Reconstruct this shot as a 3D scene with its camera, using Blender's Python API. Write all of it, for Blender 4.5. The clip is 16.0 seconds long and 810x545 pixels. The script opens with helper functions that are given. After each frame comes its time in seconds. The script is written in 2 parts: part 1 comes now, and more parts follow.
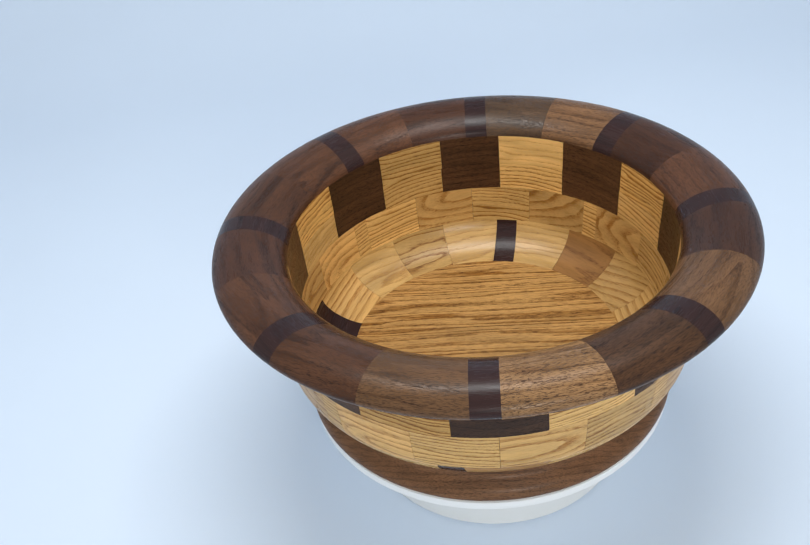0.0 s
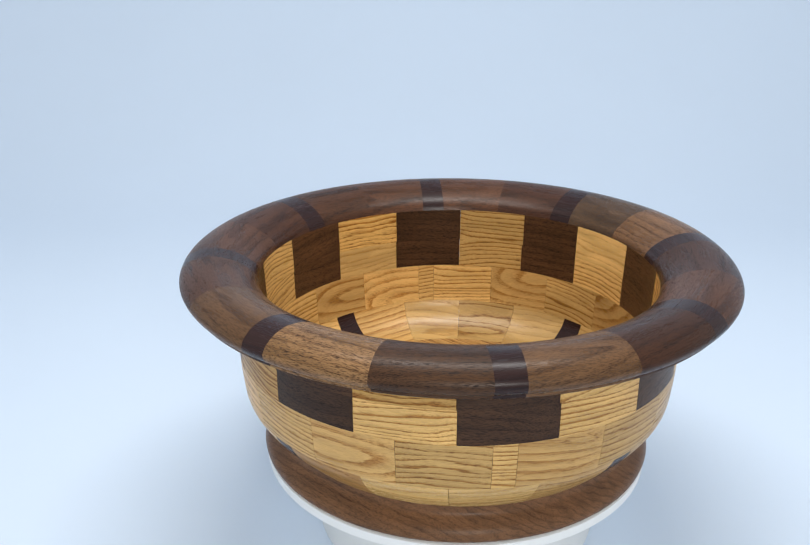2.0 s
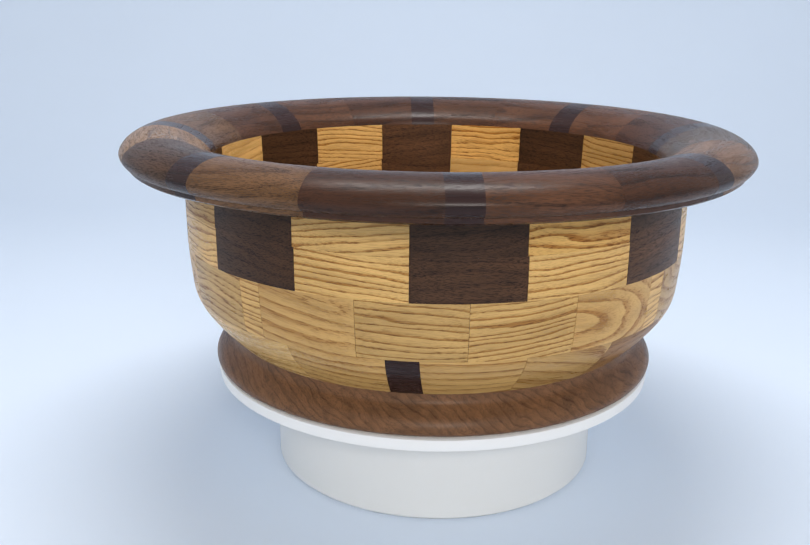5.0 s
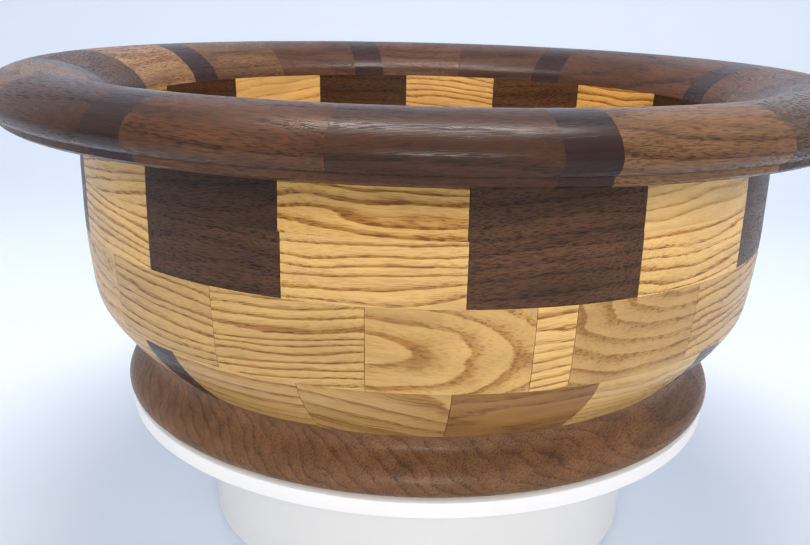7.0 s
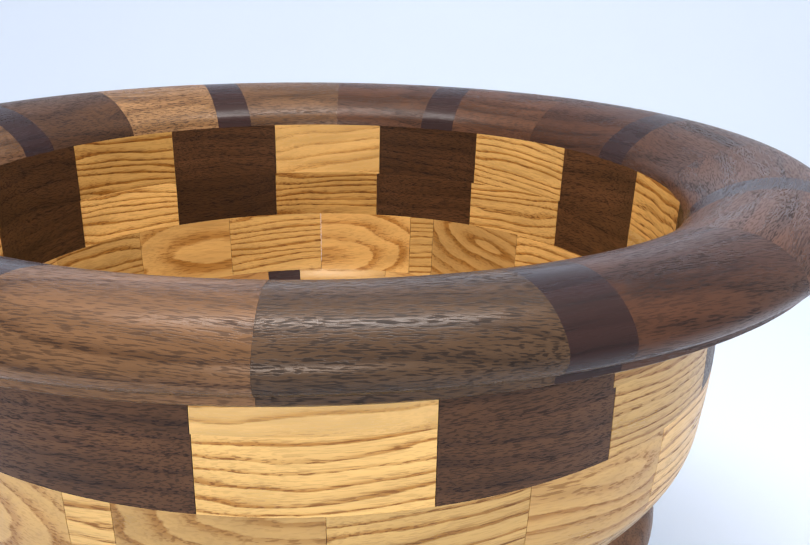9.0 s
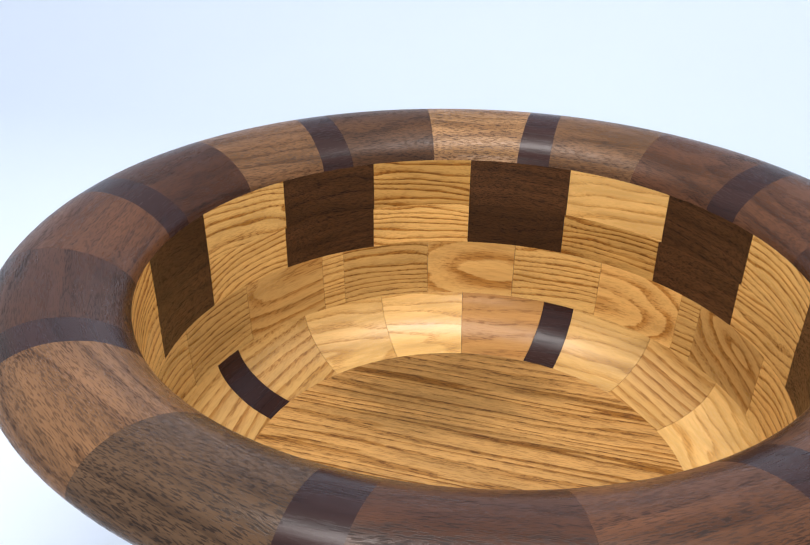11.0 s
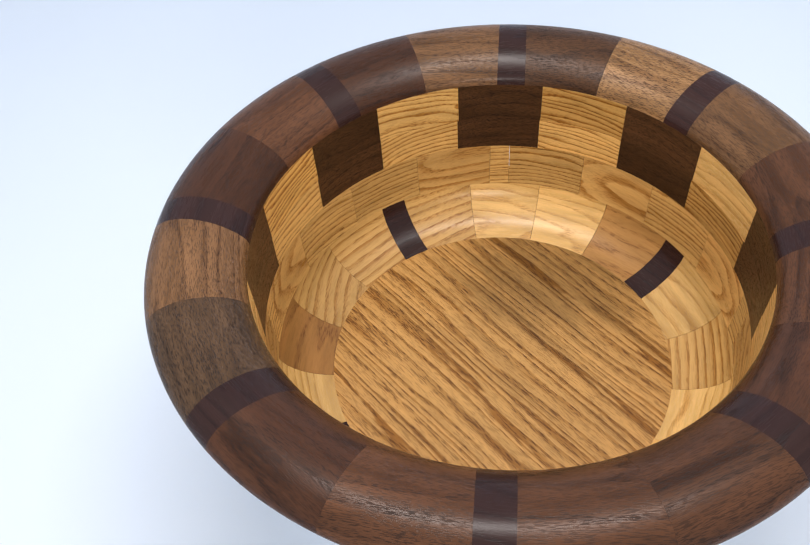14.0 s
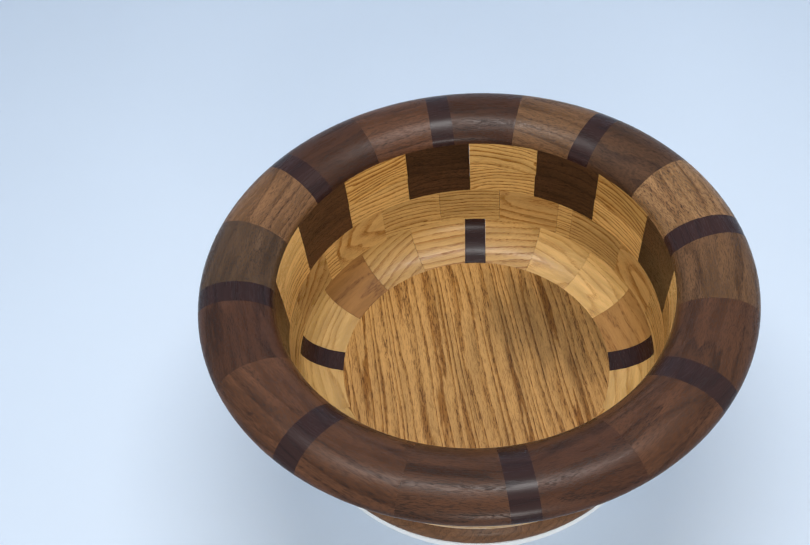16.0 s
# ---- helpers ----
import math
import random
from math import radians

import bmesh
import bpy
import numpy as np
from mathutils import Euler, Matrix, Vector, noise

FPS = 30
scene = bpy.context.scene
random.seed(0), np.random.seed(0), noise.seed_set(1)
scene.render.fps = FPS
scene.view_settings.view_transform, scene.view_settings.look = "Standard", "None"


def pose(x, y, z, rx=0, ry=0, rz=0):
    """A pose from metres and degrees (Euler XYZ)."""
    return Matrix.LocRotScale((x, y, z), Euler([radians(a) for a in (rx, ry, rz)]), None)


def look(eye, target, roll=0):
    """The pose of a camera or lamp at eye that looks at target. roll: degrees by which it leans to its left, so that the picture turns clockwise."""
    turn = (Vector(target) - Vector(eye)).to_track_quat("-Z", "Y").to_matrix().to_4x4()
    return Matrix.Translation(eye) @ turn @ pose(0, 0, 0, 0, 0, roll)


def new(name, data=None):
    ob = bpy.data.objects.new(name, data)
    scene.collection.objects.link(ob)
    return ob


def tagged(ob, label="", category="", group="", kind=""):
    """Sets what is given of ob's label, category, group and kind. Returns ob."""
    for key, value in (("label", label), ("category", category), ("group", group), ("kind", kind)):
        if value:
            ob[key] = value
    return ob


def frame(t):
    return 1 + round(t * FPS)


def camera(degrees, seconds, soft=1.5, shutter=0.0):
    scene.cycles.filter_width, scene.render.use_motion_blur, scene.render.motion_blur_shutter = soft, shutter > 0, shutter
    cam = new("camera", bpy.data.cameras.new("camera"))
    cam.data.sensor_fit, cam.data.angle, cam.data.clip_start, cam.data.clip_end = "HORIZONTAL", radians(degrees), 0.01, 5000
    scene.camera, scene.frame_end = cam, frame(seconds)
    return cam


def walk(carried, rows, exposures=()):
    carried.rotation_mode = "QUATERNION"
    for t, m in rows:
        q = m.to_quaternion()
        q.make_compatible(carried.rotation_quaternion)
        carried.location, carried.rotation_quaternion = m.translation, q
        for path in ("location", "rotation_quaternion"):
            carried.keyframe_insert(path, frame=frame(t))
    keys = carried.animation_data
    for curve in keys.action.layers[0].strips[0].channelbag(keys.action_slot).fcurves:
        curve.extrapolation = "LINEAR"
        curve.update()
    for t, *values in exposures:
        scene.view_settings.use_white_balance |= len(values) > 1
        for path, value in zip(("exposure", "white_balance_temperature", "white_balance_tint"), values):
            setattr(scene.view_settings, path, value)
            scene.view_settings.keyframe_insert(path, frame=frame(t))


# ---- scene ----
# ---- camera ----
cam = camera(47.90, 16.0, soft=1.3)
PATH = [
    (0.0, pose(-0.0404, -0.3515, 0.3241, 53.36, 5.65, -4.75)),
    (0.5, pose(-0.0338, -0.3594, 0.3222, 55.01, 5.37, -4.19)),
    (1.0, pose(-0.0228, -0.3669, 0.3161, 58.66, 4.47, -2.47)),
    (1.5, pose(-0.0214, -0.3816, 0.2778, 63.20, 2.56, -0.90)),
    (2.0, pose(-0.0201, -0.3925, 0.2332, 68.87, 0.08, 0.55)),
    (2.5, pose(-0.0143, -0.4043, 0.1950, 72.63, -1.51, 1.21)),
    (3.0, pose(-0.0115, -0.4031, 0.1592, 74.01, -1.66, 1.25)),
    (3.5, pose(-0.0105, -0.3972, 0.1450, 74.40, -1.40, 0.34)),
    (4.0, pose(-0.0091, -0.3902, 0.1426, 74.22, -1.08, 0.23)),
    (4.5, pose(-0.0075, -0.3832, 0.1428, 73.88, -0.75, 0.52)),
    (5.0, pose(-0.0057, -0.3739, 0.1431, 73.46, -0.46, 1.10)),
    (5.5, pose(-0.0033, -0.3602, 0.1411, 73.06, -0.30, 1.86)),
    (6.0, pose(-0.0005, -0.3399, 0.1346, 72.78, -0.33, 2.69)),
    (6.5, pose(0.0043, -0.3054, 0.1196, 72.79, -0.85, 3.51)),
    (7.0, pose(0.0103, -0.2827, 0.1160, 72.83, -1.37, 3.47)),
    (7.5, pose(0.0136, -0.2659, 0.1114, 72.95, -1.70, 2.98)),
    (8.0, pose(0.0194, -0.2496, 0.1113, 73.25, -2.15, 1.71)),
    (8.5, pose(0.0281, -0.2391, 0.1225, 72.51, -2.02, 2.17)),
    (9.0, pose(0.0454, -0.2261, 0.1389, 71.06, -0.96, 6.07)),
    (9.5, pose(0.0463, -0.2211, 0.1536, 69.32, -0.64, 9.50)),
    (10.0, pose(0.0413, -0.2275, 0.1696, 67.30, -1.00, 12.81)),
    (10.5, pose(0.0386, -0.2254, 0.1839, 65.10, -0.97, 14.24)),
    (11.0, pose(0.0370, -0.2189, 0.1974, 62.86, -0.76, 14.94)),
    (11.5, pose(0.0346, -0.2100, 0.2101, 60.48, -0.38, 14.86)),
    (12.0, pose(0.0291, -0.2009, 0.2221, 57.87, 0.16, 13.94)),
    (12.5, pose(0.0186, -0.1936, 0.2335, 54.92, 0.85, 12.11)),
    (13.0, pose(-0.0027, -0.1936, 0.2494, 50.62, 1.83, 7.74)),
    (13.5, pose(-0.0143, -0.2062, 0.2857, 45.09, 2.40, 3.29)),
    (14.0, pose(-0.0191, -0.2216, 0.3150, 41.97, 3.03, 0.96)),
    (14.5, pose(-0.0169, -0.2329, 0.3504, 39.51, 3.98, 0.18)),
    (15.0, pose(-0.0110, -0.2412, 0.3778, 38.49, 4.10, 0.47)),
    (15.5, pose(-0.0038, -0.2623, 0.3957, 39.39, 4.40, 0.91)),
    (16.0, pose(0.0031, -0.2735, 0.3982, 41.27, 4.39, 1.99)),
]
TURN_RATE = 15.88  # degrees a second, clockwise from above
TURN_START = -7.20  # degrees
# seconds, stops, kelvin, tint
EXPOSURES = [(0.0, -0.06, 6300, 8), (3.5, 0.0, 6400, 9), (6.0, 0.08, 6650, 13), (7.0, 0.29, 6800, 14), (8.5, 0.33, 6750, 14), (10.2, 0.40, 6500, 13),
             (12.5, 0.33, 6700, 13), (13.5, 0.28, 6750, 14), (14.5, 0.06, 6500, 11), (16.0, -0.12, 6330, 9)]
walk(cam, PATH, EXPOSURES)

# ---- light: a white photo tent lit from above ----
world = bpy.data.worlds.new("tent_light")
scene.world = world
world.use_nodes = True
world.node_tree.nodes["Background"].inputs[0].default_value = (0.88, 0.94, 1.0, 1)
world.node_tree.nodes["Background"].inputs[1].default_value = 0.71


def softbox(name, at, target, w, h, watts, colour=(1, 1, 1)):
    data = bpy.data.lights.new(name, "AREA")
    data.shape, data.size, data.size_y, data.energy, data.color = "RECTANGLE", w, h, watts, colour
    ob = new(name, data)
    ob.matrix_basis = look(at, target)
    return ob


softbox("tent_lamp", (0.0, 0.02, 0.62), (0, 0, 0), 0.42, 0.10, 2.4, (1.0, 0.98, 0.95))
softbox("front_lamp", (0.12, -1.0, 0.50), (0, 0, 0.02), 0.36, 0.20, 3.6, (1.0, 0.96, 0.90))

# ---- materials ----


def nodes_of(name):
    mat = bpy.data.materials.new(name)
    mat.use_nodes = True
    return mat, mat.node_tree.nodes, mat.node_tree.links, mat.node_tree.nodes["Principled BSDF"]


def node(nodes, kind, **inputs):
    n = nodes.new(kind)
    for k, v in inputs.items():
        n.inputs[k.replace("_", " ")].default_value = v
    return n


def ramp(nodes, stops, mode="LINEAR"):
    n = nodes.new("ShaderNodeValToRGB")
    n.color_ramp.interpolation = mode
    el = n.color_ramp.elements
    while len(el) < len(stops):
        el.new(0.5)
    for e, (p, c) in zip(el, stops):
        e.position, e.color = p, (*c, 1)
    return n


def math_node(nodes, links, op, a, b=None, c=None):
    n = nodes.new("ShaderNodeMath")
    n.operation = op
    for i, v in enumerate((a, b, c)):
        if v is None:
            continue
        if isinstance(v, (int, float)):
            n.inputs[i].default_value = v
        else:
            links.new(v, n.inputs[i])
    return n.outputs[0]


def wood(name, pale, dark, pore, ring_mm=4.0, pore_amount=0.5, contrast=1.0, gloss=0.32, spread=0.35, cut=90.0, wave=1.0, lay=0.0, hearts=False, years=1.0, pore_mm=(6.0, 0.5), stray=0.15, streaks=0.7, patch_at=None, band=1.0, sheen=0.2):
    """Turned, oiled wood. The grain runs along the piece's own x; the growth rings lie at a tilt of their own in each piece."""
    mat, ns, ln, bsdf = nodes_of(name)
    tex = ns.new("ShaderNodeTexCoord")
    info = ns.new("ShaderNodeObjectInfo")
    # own offset and tilt for each piece
    rnd = info.outputs["Random"]
    white = ns.new("ShaderNodeTexWhiteNoise")
    white.noise_dimensions = "1D"
    ln.new(rnd, white.inputs["W"])
    turn = ns.new("ShaderNodeVectorRotate")
    turn.rotation_type = "EULER_XYZ"
    if hearts:
        turn.inputs["Center"].default_value = (0, 0.099, 0.042)
    ln.new(tex.outputs["Object"], turn.inputs["Vector"])
    rx = math_node(ns, ln, "MULTIPLY_ADD", rnd, radians(cut), radians(lay) - radians(cut) / 2)
    sep = ns.new("ShaderNodeSeparateColor")
    ln.new(white.outputs["Color"], sep.inputs[0])
    skew = 46.0 if hearts else (0.0 if lay else 10.0)
    rz = math_node(ns, ln, "MULTIPLY_ADD", sep.outputs[0], radians(skew), -radians(skew / 2))
    ry = math_node(ns, ln, "MULTIPLY_ADD", sep.outputs[1], radians(0.0 if lay else 12.0), -radians(0.0 if lay else 6.0))
    comb = ns.new("ShaderNodeCombineXYZ")
    for i, s in enumerate((rx, ry, rz)):
        ln.new(s, comb.inputs[i])
    ln.new(comb.outputs[0], turn.inputs["Rotation"])
    shift = ns.new("ShaderNodeVectorMath")
    shift.operation = "MULTIPLY_ADD"
    ln.new(white.outputs["Color"], shift.inputs[0])
    shift.inputs[1].default_value = (0.6, 0.6, 0.6)
    ln.new(turn.outputs[0], shift.inputs[2])
    # slow warp of the rings along the grain
    squash = ns.new("ShaderNodeMapping")
    squash.inputs["Scale"].default_value = (14, 38, 38)
    ln.new(shift.outputs[0], squash.inputs[0])
    warp = node(ns, "ShaderNodeTexNoise", Scale=1.0, Detail=3.0, Roughness=0.5)
    ln.new(squash.outputs[0], warp.inputs["Vector"])
    fine_map = ns.new("ShaderNodeMapping")
    fine_map.inputs["Scale"].default_value = (180, 1100, 1100)
    ln.new(shift.outputs[0], fine_map.inputs[0])
    fine = node(ns, "ShaderNodeTexNoise", Scale=1.0, Detail=3.0, Roughness=0.65)
    ln.new(fine_map.outputs[0], fine.inputs["Vector"])
    # distance across the rings: flat layers, or round a heart that lies near the face
    xyz = ns.new("ShaderNodeSeparateXYZ")
    if hearts:
        near = ns.new("ShaderNodeVectorMath")
        near.operation = "MULTIPLY_ADD"
        ln.new(white.outputs["Color"], near.inputs[0])
        near.inputs[1].default_value = (0.02, 0.016, 0.022)
        off = ns.new("ShaderNodeVectorMath")
        off.operation = "ADD"
        off.inputs[1].default_value = (-0.01, -0.107, -0.053)
        ln.new(turn.outputs[0], off.inputs[0])
        ln.new(off.outputs[0], near.inputs[2])
        ln.new(near.outputs[0], xyz.inputs[0])
        sq = math_node(ns, ln, "MULTIPLY_ADD", xyz.outputs[1], xyz.outputs[1], math_node(ns, ln, "MULTIPLY", xyz.outputs[2], xyz.outputs[2]))
        across = math_node(ns, ln, "MULTIPLY", math_node(ns, ln, "SQRT", sq), 1000.0 / ring_mm)
    else:
        ln.new(shift.outputs[0], xyz.inputs[0])
        across = math_node(ns, ln, "MULTIPLY", xyz.outputs[2], 1000.0 / ring_mm)
    across = math_node(ns, ln, "MULTIPLY_ADD", warp.outputs[0], 2.2 * wave, across)
    # uneven years: a slow drift across the rings
    drift_map = ns.new("ShaderNodeMapping")
    drift_map.inputs["Scale"].default_value = (3, 90, 90)
    ln.new(shift.outputs[0], drift_map.inputs[0])
    drift = node(ns, "ShaderNodeTexNoise", Scale=1.0, Detail=2.0, Roughness=0.6)
    ln.new(drift_map.outputs[0], drift.inputs["Vector"])
    across = math_node(ns, ln, "MULTIPLY_ADD", drift.outputs[0], 2.4 * years, across)
    across = math_node(ns, ln, "MULTIPLY_ADD", fine.outputs[0], 0.22, across)
    saw = math_node(ns, ln, "FRACT", across)
    early = ramp(ns, [(0.0, (1, 1, 1)), (0.12 * band, (0.85,) * 3), (0.26 * band, (0.30,) * 3), (0.45 * band, (0.08,) * 3), (0.92, (0, 0, 0)), (1.0, (0.9,) * 3)])
    ln.new(saw, early.inputs[0])
    # pores: short dashes along the grain
    pore_map = ns.new("ShaderNodeMapping")
    pore_map.inputs["Scale"].default_value = (1000 / pore_mm[0], 1000 / pore_mm[1], 1000 / pore_mm[1])
    ln.new(shift.outputs[0], pore_map.inputs[0])
    pores = node(ns, "ShaderNodeTexNoise", Scale=1.0, Detail=1.0, Roughness=0.5)
    ln.new(pore_map.outputs[0], pores.inputs["Vector"])
    dash = ramp(ns, [(0.50, (0, 0, 0)), (0.60, (1, 1, 1))])
    ln.new(pores.outputs[0], dash.inputs[0])
    pore_f = math_node(ns, ln, "MULTIPLY", dash.outputs[0], math_node(ns, ln, "MULTIPLY_ADD", early.outputs[0], 1.0 - stray, stray))
    pore_f = math_node(ns, ln, "MULTIPLY", pore_f, pore_amount)
    # colour
    mix = ns.new("ShaderNodeMix")
    mix.data_type = "RGBA"
    # some years stand out, others hardly show
    patch_map = ns.new("ShaderNodeMapping")
    patch_map.inputs["Scale"].default_value = (9, 120, 120)
    ln.new(shift.outputs[0], patch_map.inputs[0])
    patch = node(ns, "ShaderNodeTexNoise", Scale=1.0, Detail=2.0, Roughness=0.5)
    ln.new(patch_map.outputs[0], patch.inputs["Vector"])
    strong = math_node(ns, ln, "MULTIPLY_ADD", patch.outputs[0], 2.0, -0.25)
    clear = ns.new("ShaderNodeClamp")
    ln.new(math_node(ns, ln, "MULTIPLY", math_node(ns, ln, "MULTIPLY", early.outputs[0], contrast), strong), clear.inputs[0])
    ln.new(clear.outputs[0], mix.inputs["Factor"])
    mix.inputs["A"].default_value, mix.inputs["B"].default_value = (*pale, 1), (*dark, 1)
    mix2 = ns.new("ShaderNodeMix")
    mix2.data_type = "RGBA"
    ln.new(pore_f, mix2.inputs["Factor"])
    ln.new(mix.outputs["Result"], mix2.inputs["A"])
    mix2.inputs["B"].default_value = (*pore, 1)
    # streaks and piece-to-piece tone
    streak_map = ns.new("ShaderNodeMapping")
    streak_map.inputs["Scale"].default_value = (22, 190, 190)
    ln.new(shift.outputs[0], streak_map.inputs[0])
    streak = node(ns, "ShaderNodeTexNoise", Scale=1.0, Detail=4.0, Roughness=0.6)
    ln.new(streak_map.outputs[0], streak.inputs["Vector"])
    tone = math_node(ns, ln, "MULTIPLY_ADD", sep.outputs[2], spread, 1.0 - spread / 2)
    tone = math_node(ns, ln, "MULTIPLY", tone, math_node(ns, ln, "MULTIPLY_ADD", streak.outputs[0], streaks, 1.0 - streaks / 2))
    if patch_at:
        # a darker, figured patch in the board, with a ragged outline
        away = ns.new("ShaderNodeVectorMath")
        away.operation = "DISTANCE"
        ln.new(tex.outputs["Object"], away.inputs[0])
        away.inputs[1].default_value = (patch_at[0], patch_at[1], 0.015)
        ragged = math_node(ns, ln, "MULTIPLY_ADD", streak.outputs[0], 0.05, away.outputs["Value"])
        stain = ramp(ns, [(0.0, (0.50,) * 3), (0.35, (0.58,) * 3), (0.62, (0.86,) * 3), (1.0, (1, 1, 1))])
        ln.new(math_node(ns, ln, "MULTIPLY_ADD", ragged, 1.0 / (2 * patch_at[2]), -0.45), stain.inputs[0])
        tone = math_node(ns, ln, "MULTIPLY", tone, stain.outputs[0])
    hsv = ns.new("ShaderNodeHueSaturation")
    ln.new(tone, hsv.inputs["Value"])
    ln.new(mix2.outputs["Result"], hsv.inputs["Color"])
    ln.new(hsv.outputs[0], bsdf.inputs["Base Color"])
    ln.new(math_node(ns, ln, "MULTIPLY_ADD", pore_f, 0.3, math_node(ns, ln, "MULTIPLY_ADD", streak.outputs[0], 0.16, gloss - 0.08)), bsdf.inputs["Roughness"])
    bump = node(ns, "ShaderNodeBump", Strength=0.16, Distance=0.0002)
    ln.new(math_node(ns, ln, "MULTIPLY_ADD", pore_f, -1.0, math_node(ns, ln, "MULTIPLY", early.outputs[0], -0.15)), bump.inputs["Height"])
    ln.new(bump.outputs[0], bsdf.inputs["Normal"])
    bsdf.inputs["Specular IOR Level"].default_value = sheen
    return mat


OAK = wood("oak", (0.63, 0.386, 0.130), (0.36, 0.162, 0.031), (0.19, 0.071, 0.011), 2.3, 1.0, 1.4, spread=0.5, cut=50, pore_mm=(4.5, 0.3), wave=1.6, years=1.5, gloss=0.29, sheen=0.3)
OAK_BOLD = wood("oak_bold_grain", (0.60, 0.350, 0.105), (0.31, 0.125, 0.020), (0.16, 0.055, 0.008), 2.7, 1.0, 1.4, spread=0.4, cut=60, pore_mm=(5.0, 0.32), wave=2.2, years=2.0, band=1.3)
OAK_PLAIN = wood("oak_flat_sawn", (0.61, 0.362, 0.121), (0.38, 0.172, 0.036), (0.22, 0.085, 0.014), 3.6, 0.7, 1.1, spread=0.5, wave=0.6, hearts=True, years=0.6, band=1.3, gloss=0.29, sheen=0.3)
OAK_PALE = wood("oak_pale", (0.64, 0.394, 0.138), (0.47, 0.24, 0.058), (0.28, 0.125, 0.025), 3.4, 0.6, 0.8, cut=44, wave=1.8, pore_mm=(3.0, 0.3), stray=0.12, streaks=0.9, gloss=0.27, sheen=0.35)
OAK_WARM = wood("oak_warm", (0.40, 0.205, 0.062), (0.28, 0.125, 0.033), (0.14, 0.05, 0.012), 5.0, 0.6, 0.6, cut=70)
OAK_RED = wood("oak_reddish", (0.33, 0.158, 0.047), (0.20, 0.086, 0.025), (0.12, 0.045, 0.012), 5.0, 0.6, 0.7, cut=70, streaks=1.1)
OAK_FLOOR = wood("oak_floor", (0.54, 0.298, 0.097), (0.265, 0.112, 0.021), (0.115, 0.042, 0.009), 4.3, 0.95, 1.2, cut=0.0, lay=90.0, spread=0.0, wave=0.9, years=2.4, pore_mm=(3.4, 0.32), stray=0.32, streaks=0.7, patch_at=(0.018, -0.045, 0.030), band=1.4)
WALNUT = wood("walnut", (0.076, 0.0335, 0.0138), (0.040, 0.0168, 0.0078), (0.011, 0.0045, 0.0022), 3.6, 0.9, 0.7, pore_mm=(2.3, 0.24), stray=0.65, spread=0.8, streaks=1.5)
WALNUT_MID = wood("walnut_brown", (0.090, 0.0365, 0.0168), (0.046, 0.018, 0.0085), (0.014, 0.0055, 0.0027), 5.0, 0.85, 0.8, pore_mm=(3.0, 0.26), stray=0.6, streaks=1.4, gloss=0.28)
WALNUT_RED = wood("walnut_reddish", (0.064, 0.0250, 0.0122), (0.034, 0.0128, 0.0067), (0.010, 0.004, 0.0022), 6.0, 0.8, 0.7, pore_mm=(3.0, 0.26), stray=0.5, streaks=1.3, gloss=0.28)
WALNUT_GREY = wood("walnut_grey", (0.074, 0.041, 0.0215), (0.040, 0.0215, 0.0115), (0.013, 0.006, 0.003), 5.0, 0.95, 0.8, pore_mm=(2.0, 0.26), stray=0.8, streaks=1.4, gloss=0.25)
MAHOGANY = wood("mahogany", (0.158, 0.078, 0.034), (0.085, 0.038, 0.015), (0.026, 0.0105, 0.004), 3.2, 0.85, 0.9, pore_mm=(2.6, 0.25), stray=0.65, streaks=1.4, gloss=0.28)
TAN = wood("pale_mahogany", (0.240, 0.128, 0.054), (0.125, 0.058, 0.021), (0.034, 0.0135, 0.005), 2.8, 0.95, 0.9, pore_mm=(2.2, 0.26), stray=0.75, streaks=1.3, gloss=0.28)
FOOT_WOOD = wood("walnut_foot", (0.180, 0.085, 0.037), (0.095, 0.042, 0.018), (0.040, 0.0165, 0.0075), 2.6, 0.65, 0.75, cut=0.0, lay=35.0, spread=0.0, wave=1.2, pore_mm=(2.2, 0.28), stray=0.75, streaks=1.3)
EBONY = wood("dark_purple_wood", (0.031, 0.0138, 0.012), (0.016, 0.007, 0.0068), (0.009, 0.0038, 0.0036), 3.0, 0.45, 0.6, spread=0.2, gloss=0.25)


def paper(name, colour, rough=0.6, mottling=0.04):
    mat, ns, ln, bsdf = nodes_of(name)
    tex = ns.new("ShaderNodeTexCoord")
    big = node(ns, "ShaderNodeTexNoise", Scale=6.0, Detail=3.0)
    ln.new(tex.outputs["Object"], big.inputs["Vector"])
    small = node(ns, "ShaderNodeTexNoise", Scale=900.0, Detail=2.0)
    ln.new(tex.outputs["Object"], small.inputs["Vector"])
    f = math_node(ns, ln, "MULTIPLY_ADD", big.outputs[0], mottling, 1.0 - mottling / 2)
    hsv = node(ns, "ShaderNodeHueSaturation", Color=(*colour, 1))
    ln.new(f, hsv.inputs["Value"])
    ln.new(hsv.outputs[0], bsdf.inputs["Base Color"])
    bsdf.inputs["Roughness"].default_value = rough
    bump = node(ns, "ShaderNodeBump", Strength=0.08, Distance=0.0002)
    ln.new(small.outputs[0], bump.inputs["Height"])
    ln.new(bump.outputs[0], bsdf.inputs["Normal"])
    return mat


BACKDROP = paper("white_backdrop_sheet", (0.71, 0.79, 0.90))
PLASTIC = paper("white_plastic", (0.76, 0.75, 0.72), 0.35, 0.02)
FOAM = paper("white_platter", (0.84, 0.83, 0.81), 0.5, 0.02)

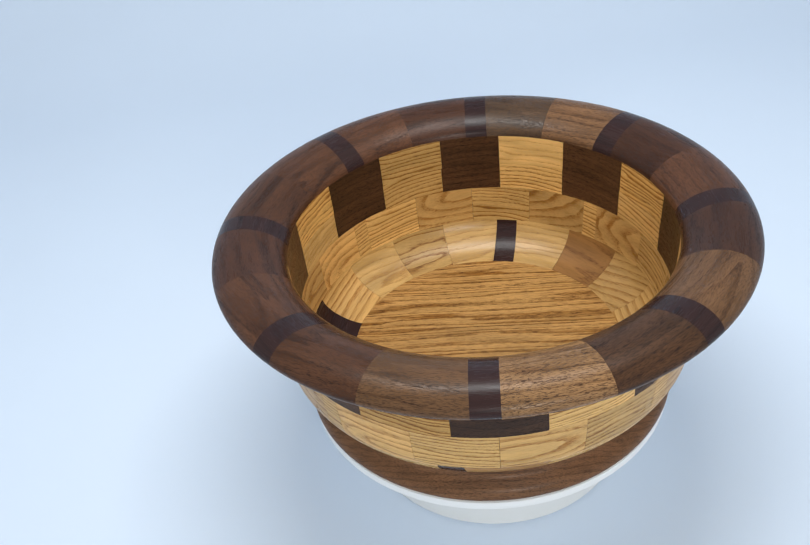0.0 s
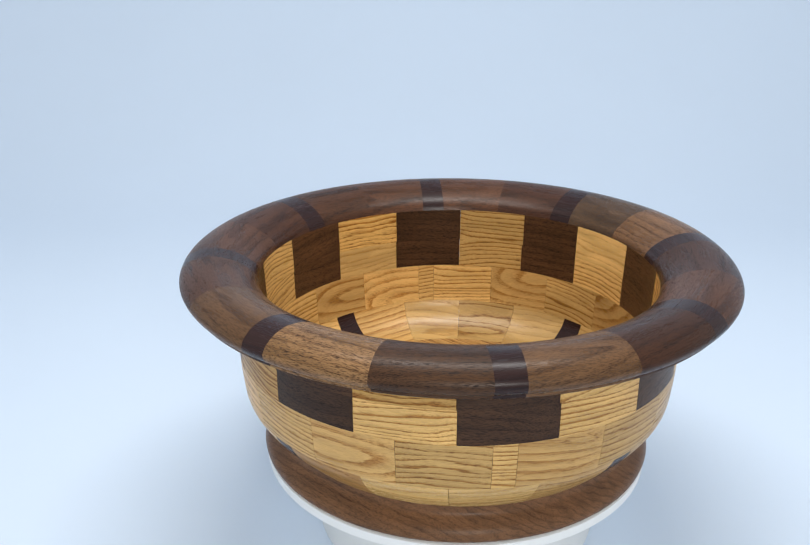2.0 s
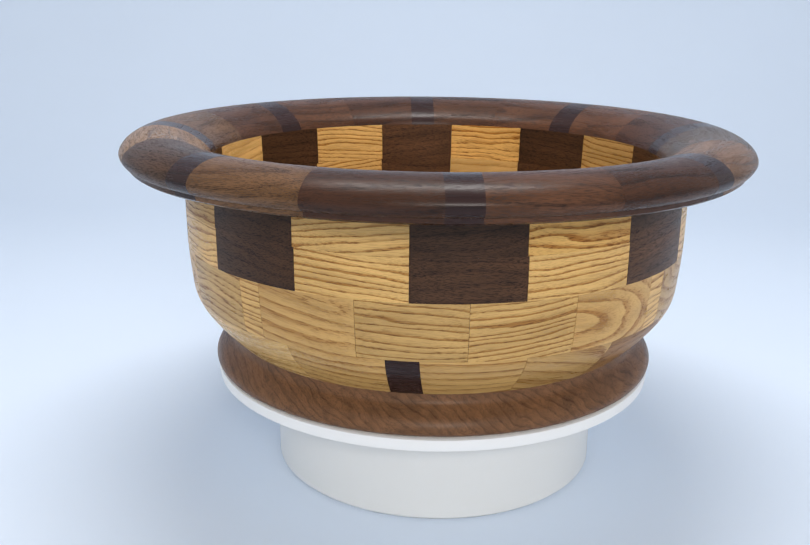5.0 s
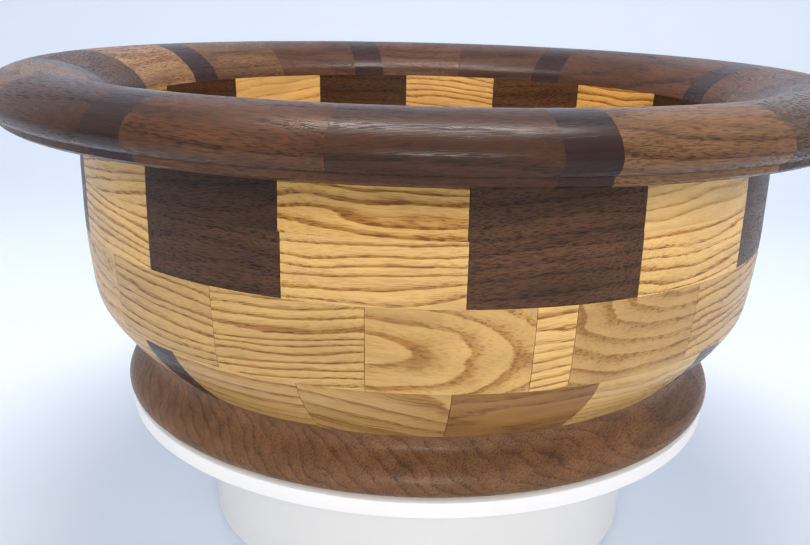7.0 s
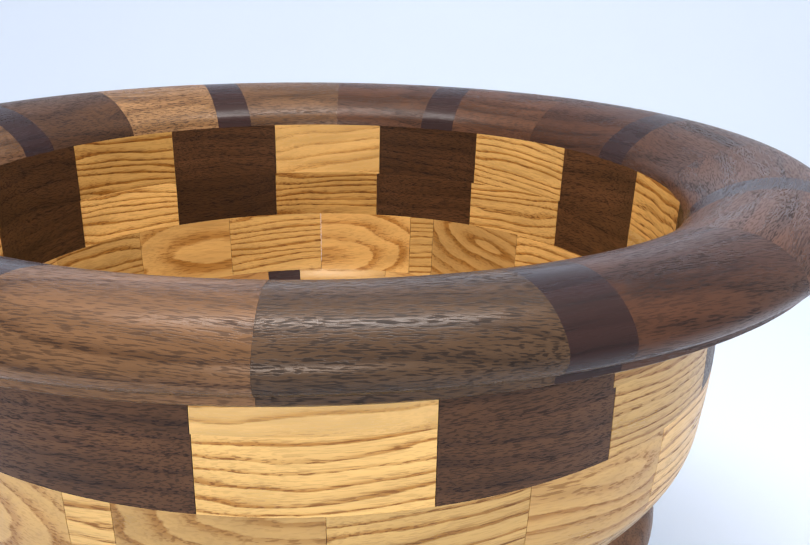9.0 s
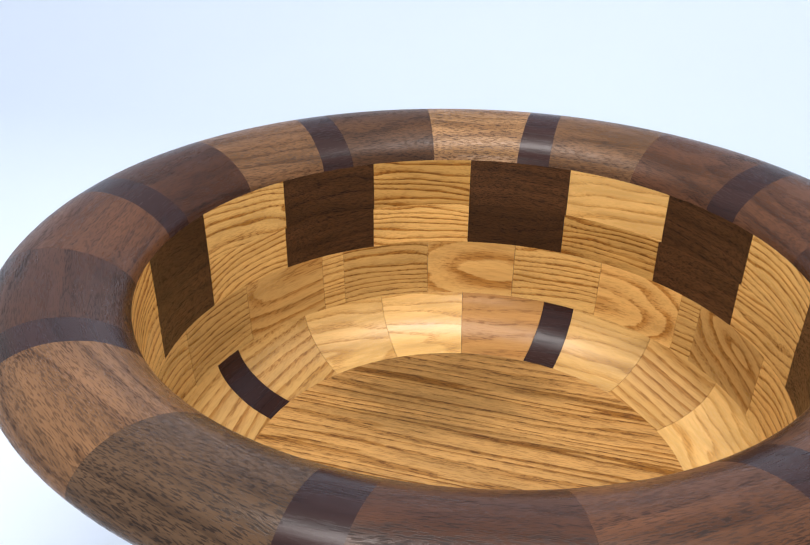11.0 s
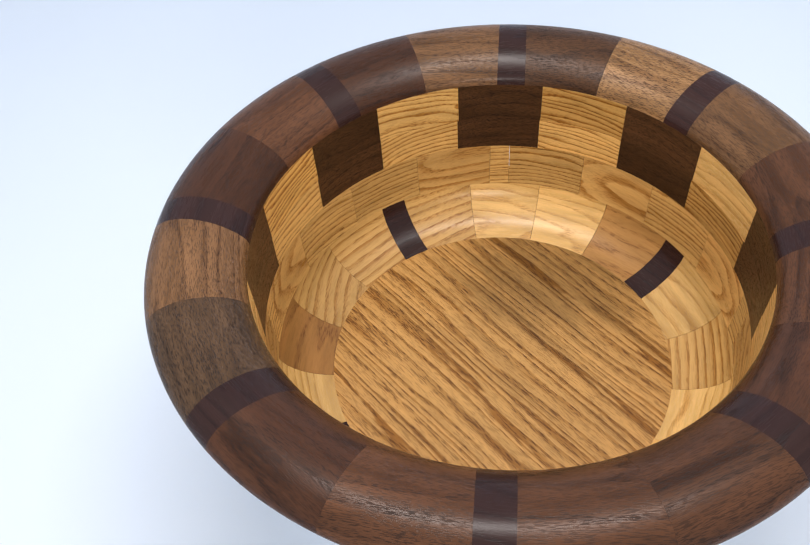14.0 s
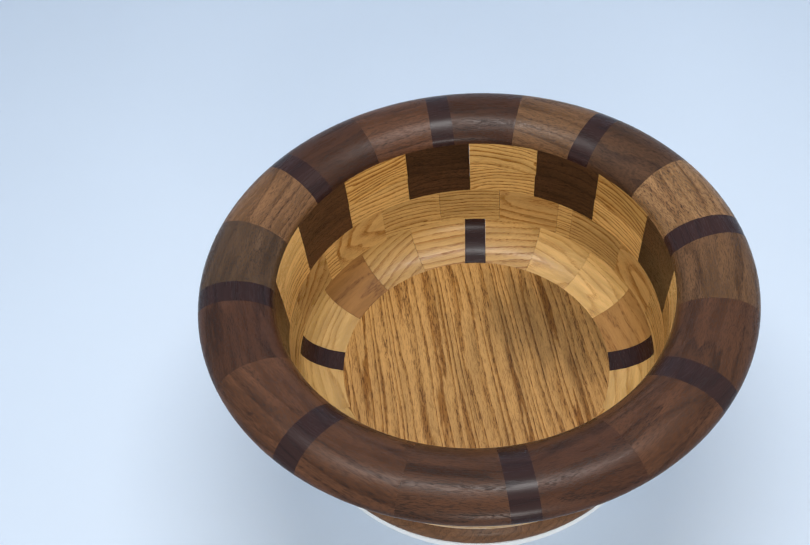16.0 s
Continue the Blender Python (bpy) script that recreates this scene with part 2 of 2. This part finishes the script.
# ---- geometry helpers ----
U = 0.125  # rim radius of the bowl, about, in metres


def mesh_of(name, bm, material, smooth=True):
    bmesh.ops.recalc_face_normals(bm, faces=bm.faces)
    me = bpy.data.meshes.new(name)
    bm.to_mesh(me)
    bm.free()
    me.materials.append(material)
    if smooth:
        me.shade_smooth()
        me.set_sharp_from_angle(angle=radians(35))
    return me


def part(name, bm, material, parent, label="", at=None):
    ob = new(name, mesh_of(name, bm, material))
    ob.parent = parent
    if at is not None:
        ob.matrix_basis = at
    if label:
        ob["label"] = label
    return ob


def spline(points, steps):
    """Catmull-Rom through (r, z) points."""
    p = [points[0]] + list(points) + [points[-1]]
    out = []
    for i in range(1, len(p) - 2):
        for s in range(steps):
            u = s / steps
            out.append(tuple(0.5 * (2 * b + (c - a) * u + (2 * a - 5 * b + 4 * c - d) * u * u + (3 * b - a - 3 * c + d) * u ** 3)
                             for a, b, c, d in zip(p[i - 1], p[i], p[i + 1], p[i + 2])))
    out.append(tuple(points[-1]))
    return out


def turned(profile, steps=160):
    """A full turn of a closed (r, z) outline."""
    bm = bmesh.new()
    rings = []
    for r, z in profile:
        if r < 1e-6:
            rings.append([bm.verts.new((0, 0, z * U))] * steps)
        else:
            rings.append([bm.verts.new((r * U * math.cos(6.283185307 * k / steps), r * U * math.sin(6.283185307 * k / steps), z * U)) for k in range(steps)])
    for a, b in zip(rings, rings[1:]):
        for k in range(steps):
            q = [a[k], a[(k + 1) % steps], b[(k + 1) % steps], b[k]]
            q = list(dict.fromkeys(q))
            if len(q) > 2:
                bm.faces.new(q)
    return bm


def wedge(section, side0, side1):
    """A piece of a ring between two sides, in a frame of its own: x along the ring, y outward, z up. A side is (degrees, offset):
    offset 0 is a radial joint, else the joint runs parallel to that radius, offset (in U) further on, as beside a straight strip."""
    bm = bmesh.new()
    mid = (side0[0] + side1[0]) / 2
    steps = max(2, int(abs(side1[0] - side0[0]) / 1.9))
    rows = []
    for k in range(steps + 1):
        f = k / steps
        row = []
        for r, z in section:
            e0, e1 = (math.radians(c - mid) + math.asin(h / r) for c, h in (side0, side1))
            a = e0 + (e1 - e0) * f
            row.append(bm.verts.new((-r * U * math.sin(a), r * U * math.cos(a), z * U)))
        rows.append(row)
    n = len(section)
    for a, b in zip(rows, rows[1:]):
        for i in range(n):
            bm.faces.new((a[i], a[(i + 1) % n], b[(i + 1) % n], b[i]))
    bm.faces.new(rows[0])
    bm.faces.new(list(reversed(rows[-1])))
    return bm, pose(0, 0, 0, 0, 0, mid - 90)


# ---- the place: a white sweep of sheet inside a light tent ----
FLOOR_Z = -0.368 * U
sweep = [(-1.6, 0.0), (-0.8, 0.0), (0.0, 0.0), (0.45, 0.0)]
sweep += [(0.45 + 0.45 * math.sin(a), 0.45 - 0.45 * math.cos(a)) for a in np.linspace(0.08, math.pi / 2, 24)] + [(0.9, 1.0), (0.9, 1.7)]
under = [(y + (0.003 if z > 0.4 else 0.0), z - 0.003) for y, z in sweep]
outline = sweep + under[::-1]
bm = bmesh.new()
sides = [[bm.verts.new((x, y, z + FLOOR_Z)) for y, z in outline] for x in (-1.6, 1.6)]
for i in range(len(outline)):
    j = (i + 1) % len(outline)
    bm.faces.new((sides[0][i], sides[0][j], sides[1][j], sides[1][i]))
ob = new("backdrop", mesh_of("backdrop", bm, BACKDROP))
tagged(ob, "seamless white sheet curving up behind the turntable", "backdrop", kind="structure")

# ---- turntable ----
turntable = tagged(new("turntable"), "white round turntable with a flat disc on a plain drum", "turntable")
turntable.matrix_basis = pose(0, 0, FLOOR_Z)
DRUM = [(0.0, 0.0), (0.534, 0.0), (0.545, 0.010), (0.545, 0.318), (0.537, 0.326), (0.0, 0.326)]
drum = part("drum", turned(DRUM), PLASTIC, turntable, at=pose(0.010 * U, 0, 0))
PLATTER = [(0.0, -0.043), (0.718, -0.043), (0.727, -0.040), (0.729, -0.024), (0.727, -0.008), (0.720, -0.004), (0.0, -0.004)]
platter = part("platter", turned(PLATTER), FOAM, turntable, "thin white disc", at=pose(0, 0, -FLOOR_Z))

# ---- bowl ----
bowl = tagged(new("bowl"), "segmented oak and walnut bowl with a wide dark rim", "bowl")
Z5, Z4, Z3, Z2, Z1 = 0.110, 0.248, 0.4135, 0.5335, 0.6425  # joints between the rings, from the foot up
OUTER = spline([(0.680, 0.110), (0.744, 0.178), (0.788, 0.248), (0.801, 0.33), (0.807, 0.4135), (0.808, 0.50), (0.808, 0.57), (0.806, 0.646)], 8)
INNER = spline([(0.540, 0.1285), (0.606, 0.150), (0.667, 0.193), (0.700, 0.248), (0.709, 0.33), (0.7145, 0.4145), (0.718, 0.54), (0.7234, 0.6682)], 8)


def cut_curve(curve, z0, z1):
    """The stretch of a rising (r, z) curve between two heights."""
    z = [p[1] for p in curve]
    r = [p[0] for p in curve]
    inner = [p for p in curve if z0 + 1e-4 < p[1] < z1 - 1e-4]
    return [(float(np.interp(z0, z, r)), z0)] + inner + [(float(np.interp(z1, z, r)), z1)]


def ring_section(z0, z1):
    out = cut_curve(OUTER, z0, 0.6440 if z1 == Z1 else z1)
    return out + list(reversed(cut_curve(INNER, max(z0, 0.1285), 0.6690 if z1 == Z1 else z1)))


HALF = 0.0455  # half the width of the dark strips
SLIT = 0.0005  # left open at each joint


def ring(section, pieces, name="wall_segment"):
    """pieces: (side, side, material, is a strip)."""
    for (c0, h0), (c1, h1), mat, strip in pieces:
        gap = SLIT / 6 if name == "rim_segment" else SLIT
        bm, at = wedge(section, (c0, h0 + gap), (c1, h1 - gap))
        part("accent_strip" if strip else name, bm, mat, bowl, "dark purple-brown strip" if strip else "", at)


def strip_ring(section, first, woods, name):
    """Dark straight strips at even turns, with equal pieces of the given woods between."""
    n = len(woods)
    turn = 360.0 / n
    for q, row in enumerate(woods):
        c = first + turn * q
        ring(section, [((c - 0.01, -HALF), (c + 0.01, HALF), EBONY, True)], name)
        lead = 3.7
        step = (turn - 2 * lead) / len(row)
        sides = [(c, HALF)] + [(c + lead + step * j, 0.0) for j in range(1, len(row))] + [(c + turn, -HALF)]
        ring(section, [(s0, s1, m, False) for s0, s1, m in zip(sides, sides[1:], row)], name)


# checkered double ring: the joints are not quite even
JOINTS = [13.0, 36.1, 59.5, 82.3, 103.0, 125.5, 148.2, 170.8, 193.3, 215.8, 238.0, 261.3, 283.9, 306.5, 329.0, 351.6]
PALE_LOW = [OAK, OAK, OAK, OAK_PALE, OAK, OAK_BOLD, OAK, OAK]
PALE_HIGH = [OAK_BOLD, OAK_PALE, OAK, OAK_BOLD, OAK, OAK_PALE, OAK_BOLD, OAK]
for z0, z1, pale, shift in ((Z3, Z2, PALE_LOW, 0.0), (Z2, Z1, PALE_HIGH, -0.3)):
    cuts = [a + shift + random.uniform(-0.25, 0.25) for a in JOINTS]
    cuts.append(cuts[0] + 360)
    ring(ring_section(z0, z1), [((cuts[k], 0), (cuts[k + 1], 0), WALNUT if k % 2 else pale[k // 2], False) for k in range(16)])
# oak ring with four slivers
P, O, W, L = OAK_PLAIN, OAK, OAK_WARM, OAK_PALE
woods = [(P, O, P, O), (P, P, O, P), (P, O, P, O), (P, O, O, P)]
slivers = [45.2, 134.6, 224.6, 314.4, 405.2]
for q in range(4):
    a, step = slivers[q], (slivers[q + 1] - slivers[q] - 5.5) / 4
    ring(ring_section(Z4, Z3), [((a, 0), (a + 5.5, 0), OAK, False)])
    ring(ring_section(Z4, Z3), [((a + 5.5 + step * j, 0), (a + 5.5 + step * (j + 1), 0), woods[q][j], False) for j in range(4)])
# lowest oak ring with four dark strips
strip_ring(ring_section(Z5, Z4), -9.9, [(P, P, OAK_RED, L), (L, O, L, P), (L, L, P, L), (W, L, L, P)], "wall_segment")
# rim
RIM = spline([(0.7234, 0.6682), (0.7334, 0.6922), (0.7604, 0.7182), (0.8034, 0.7442), (0.8534, 0.7592), (0.9004, 0.7632), (0.9464, 0.7532), (0.9804, 0.7312), (0.9954, 0.7062), (0.9894, 0.6862), (0.9774, 0.6752)], 5) + [(0.9705, 0.6735), (0.9685, 0.6610), (0.9600, 0.6550), (0.8934, 0.6490), (0.8234, 0.6442)]
strip_ring(RIM, -0.2, [(WALNUT_MID, WALNUT_RED), (MAHOGANY, WALNUT_GREY), (WALNUT_RED, WALNUT_MID), (WALNUT_MID, WALNUT_MID),
                       (WALNUT_RED, WALNUT_MID), (WALNUT_MID, MAHOGANY), (TAN, WALNUT), (MAHOGANY, WALNUT_RED)], "rim_segment")
# floor and foot
part("floor_disc", turned([(0.0, 0.1286), (0.5403, 0.1286), (0.5403, 0.06), (0.0, 0.06)]), OAK_FLOOR, bowl, "flat oak disc with straight bold grain")
FOOT = [(0.0, 0.058), (0.54, 0.058), (0.54, 0.1095), (0.678, 0.1095)] + spline([(0.678, 0.1095), (0.685, 0.085), (0.704, 0.067), (0.7245, 0.048), (0.7345, 0.025), (0.728, 0.006), (0.706, -0.003)], 5) + [(0.0, -0.003)]
part("foot", turned(FOOT), FOOT_WOOD, bowl, "dark walnut foot with a hollow moulding")


def motions():
    """The bowl and the disc under it turn together, at one steady rate."""
    times = [k / 5 for k in range(81)]
    walk(bowl, [(t, pose(0, 0, 0, 0, 0, TURN_START - TURN_RATE * t)) for t in times])
    walk(platter, [(t, pose(0, 0, -FLOOR_Z, 0, 0, TURN_START - TURN_RATE * t)) for t in times])


motions()
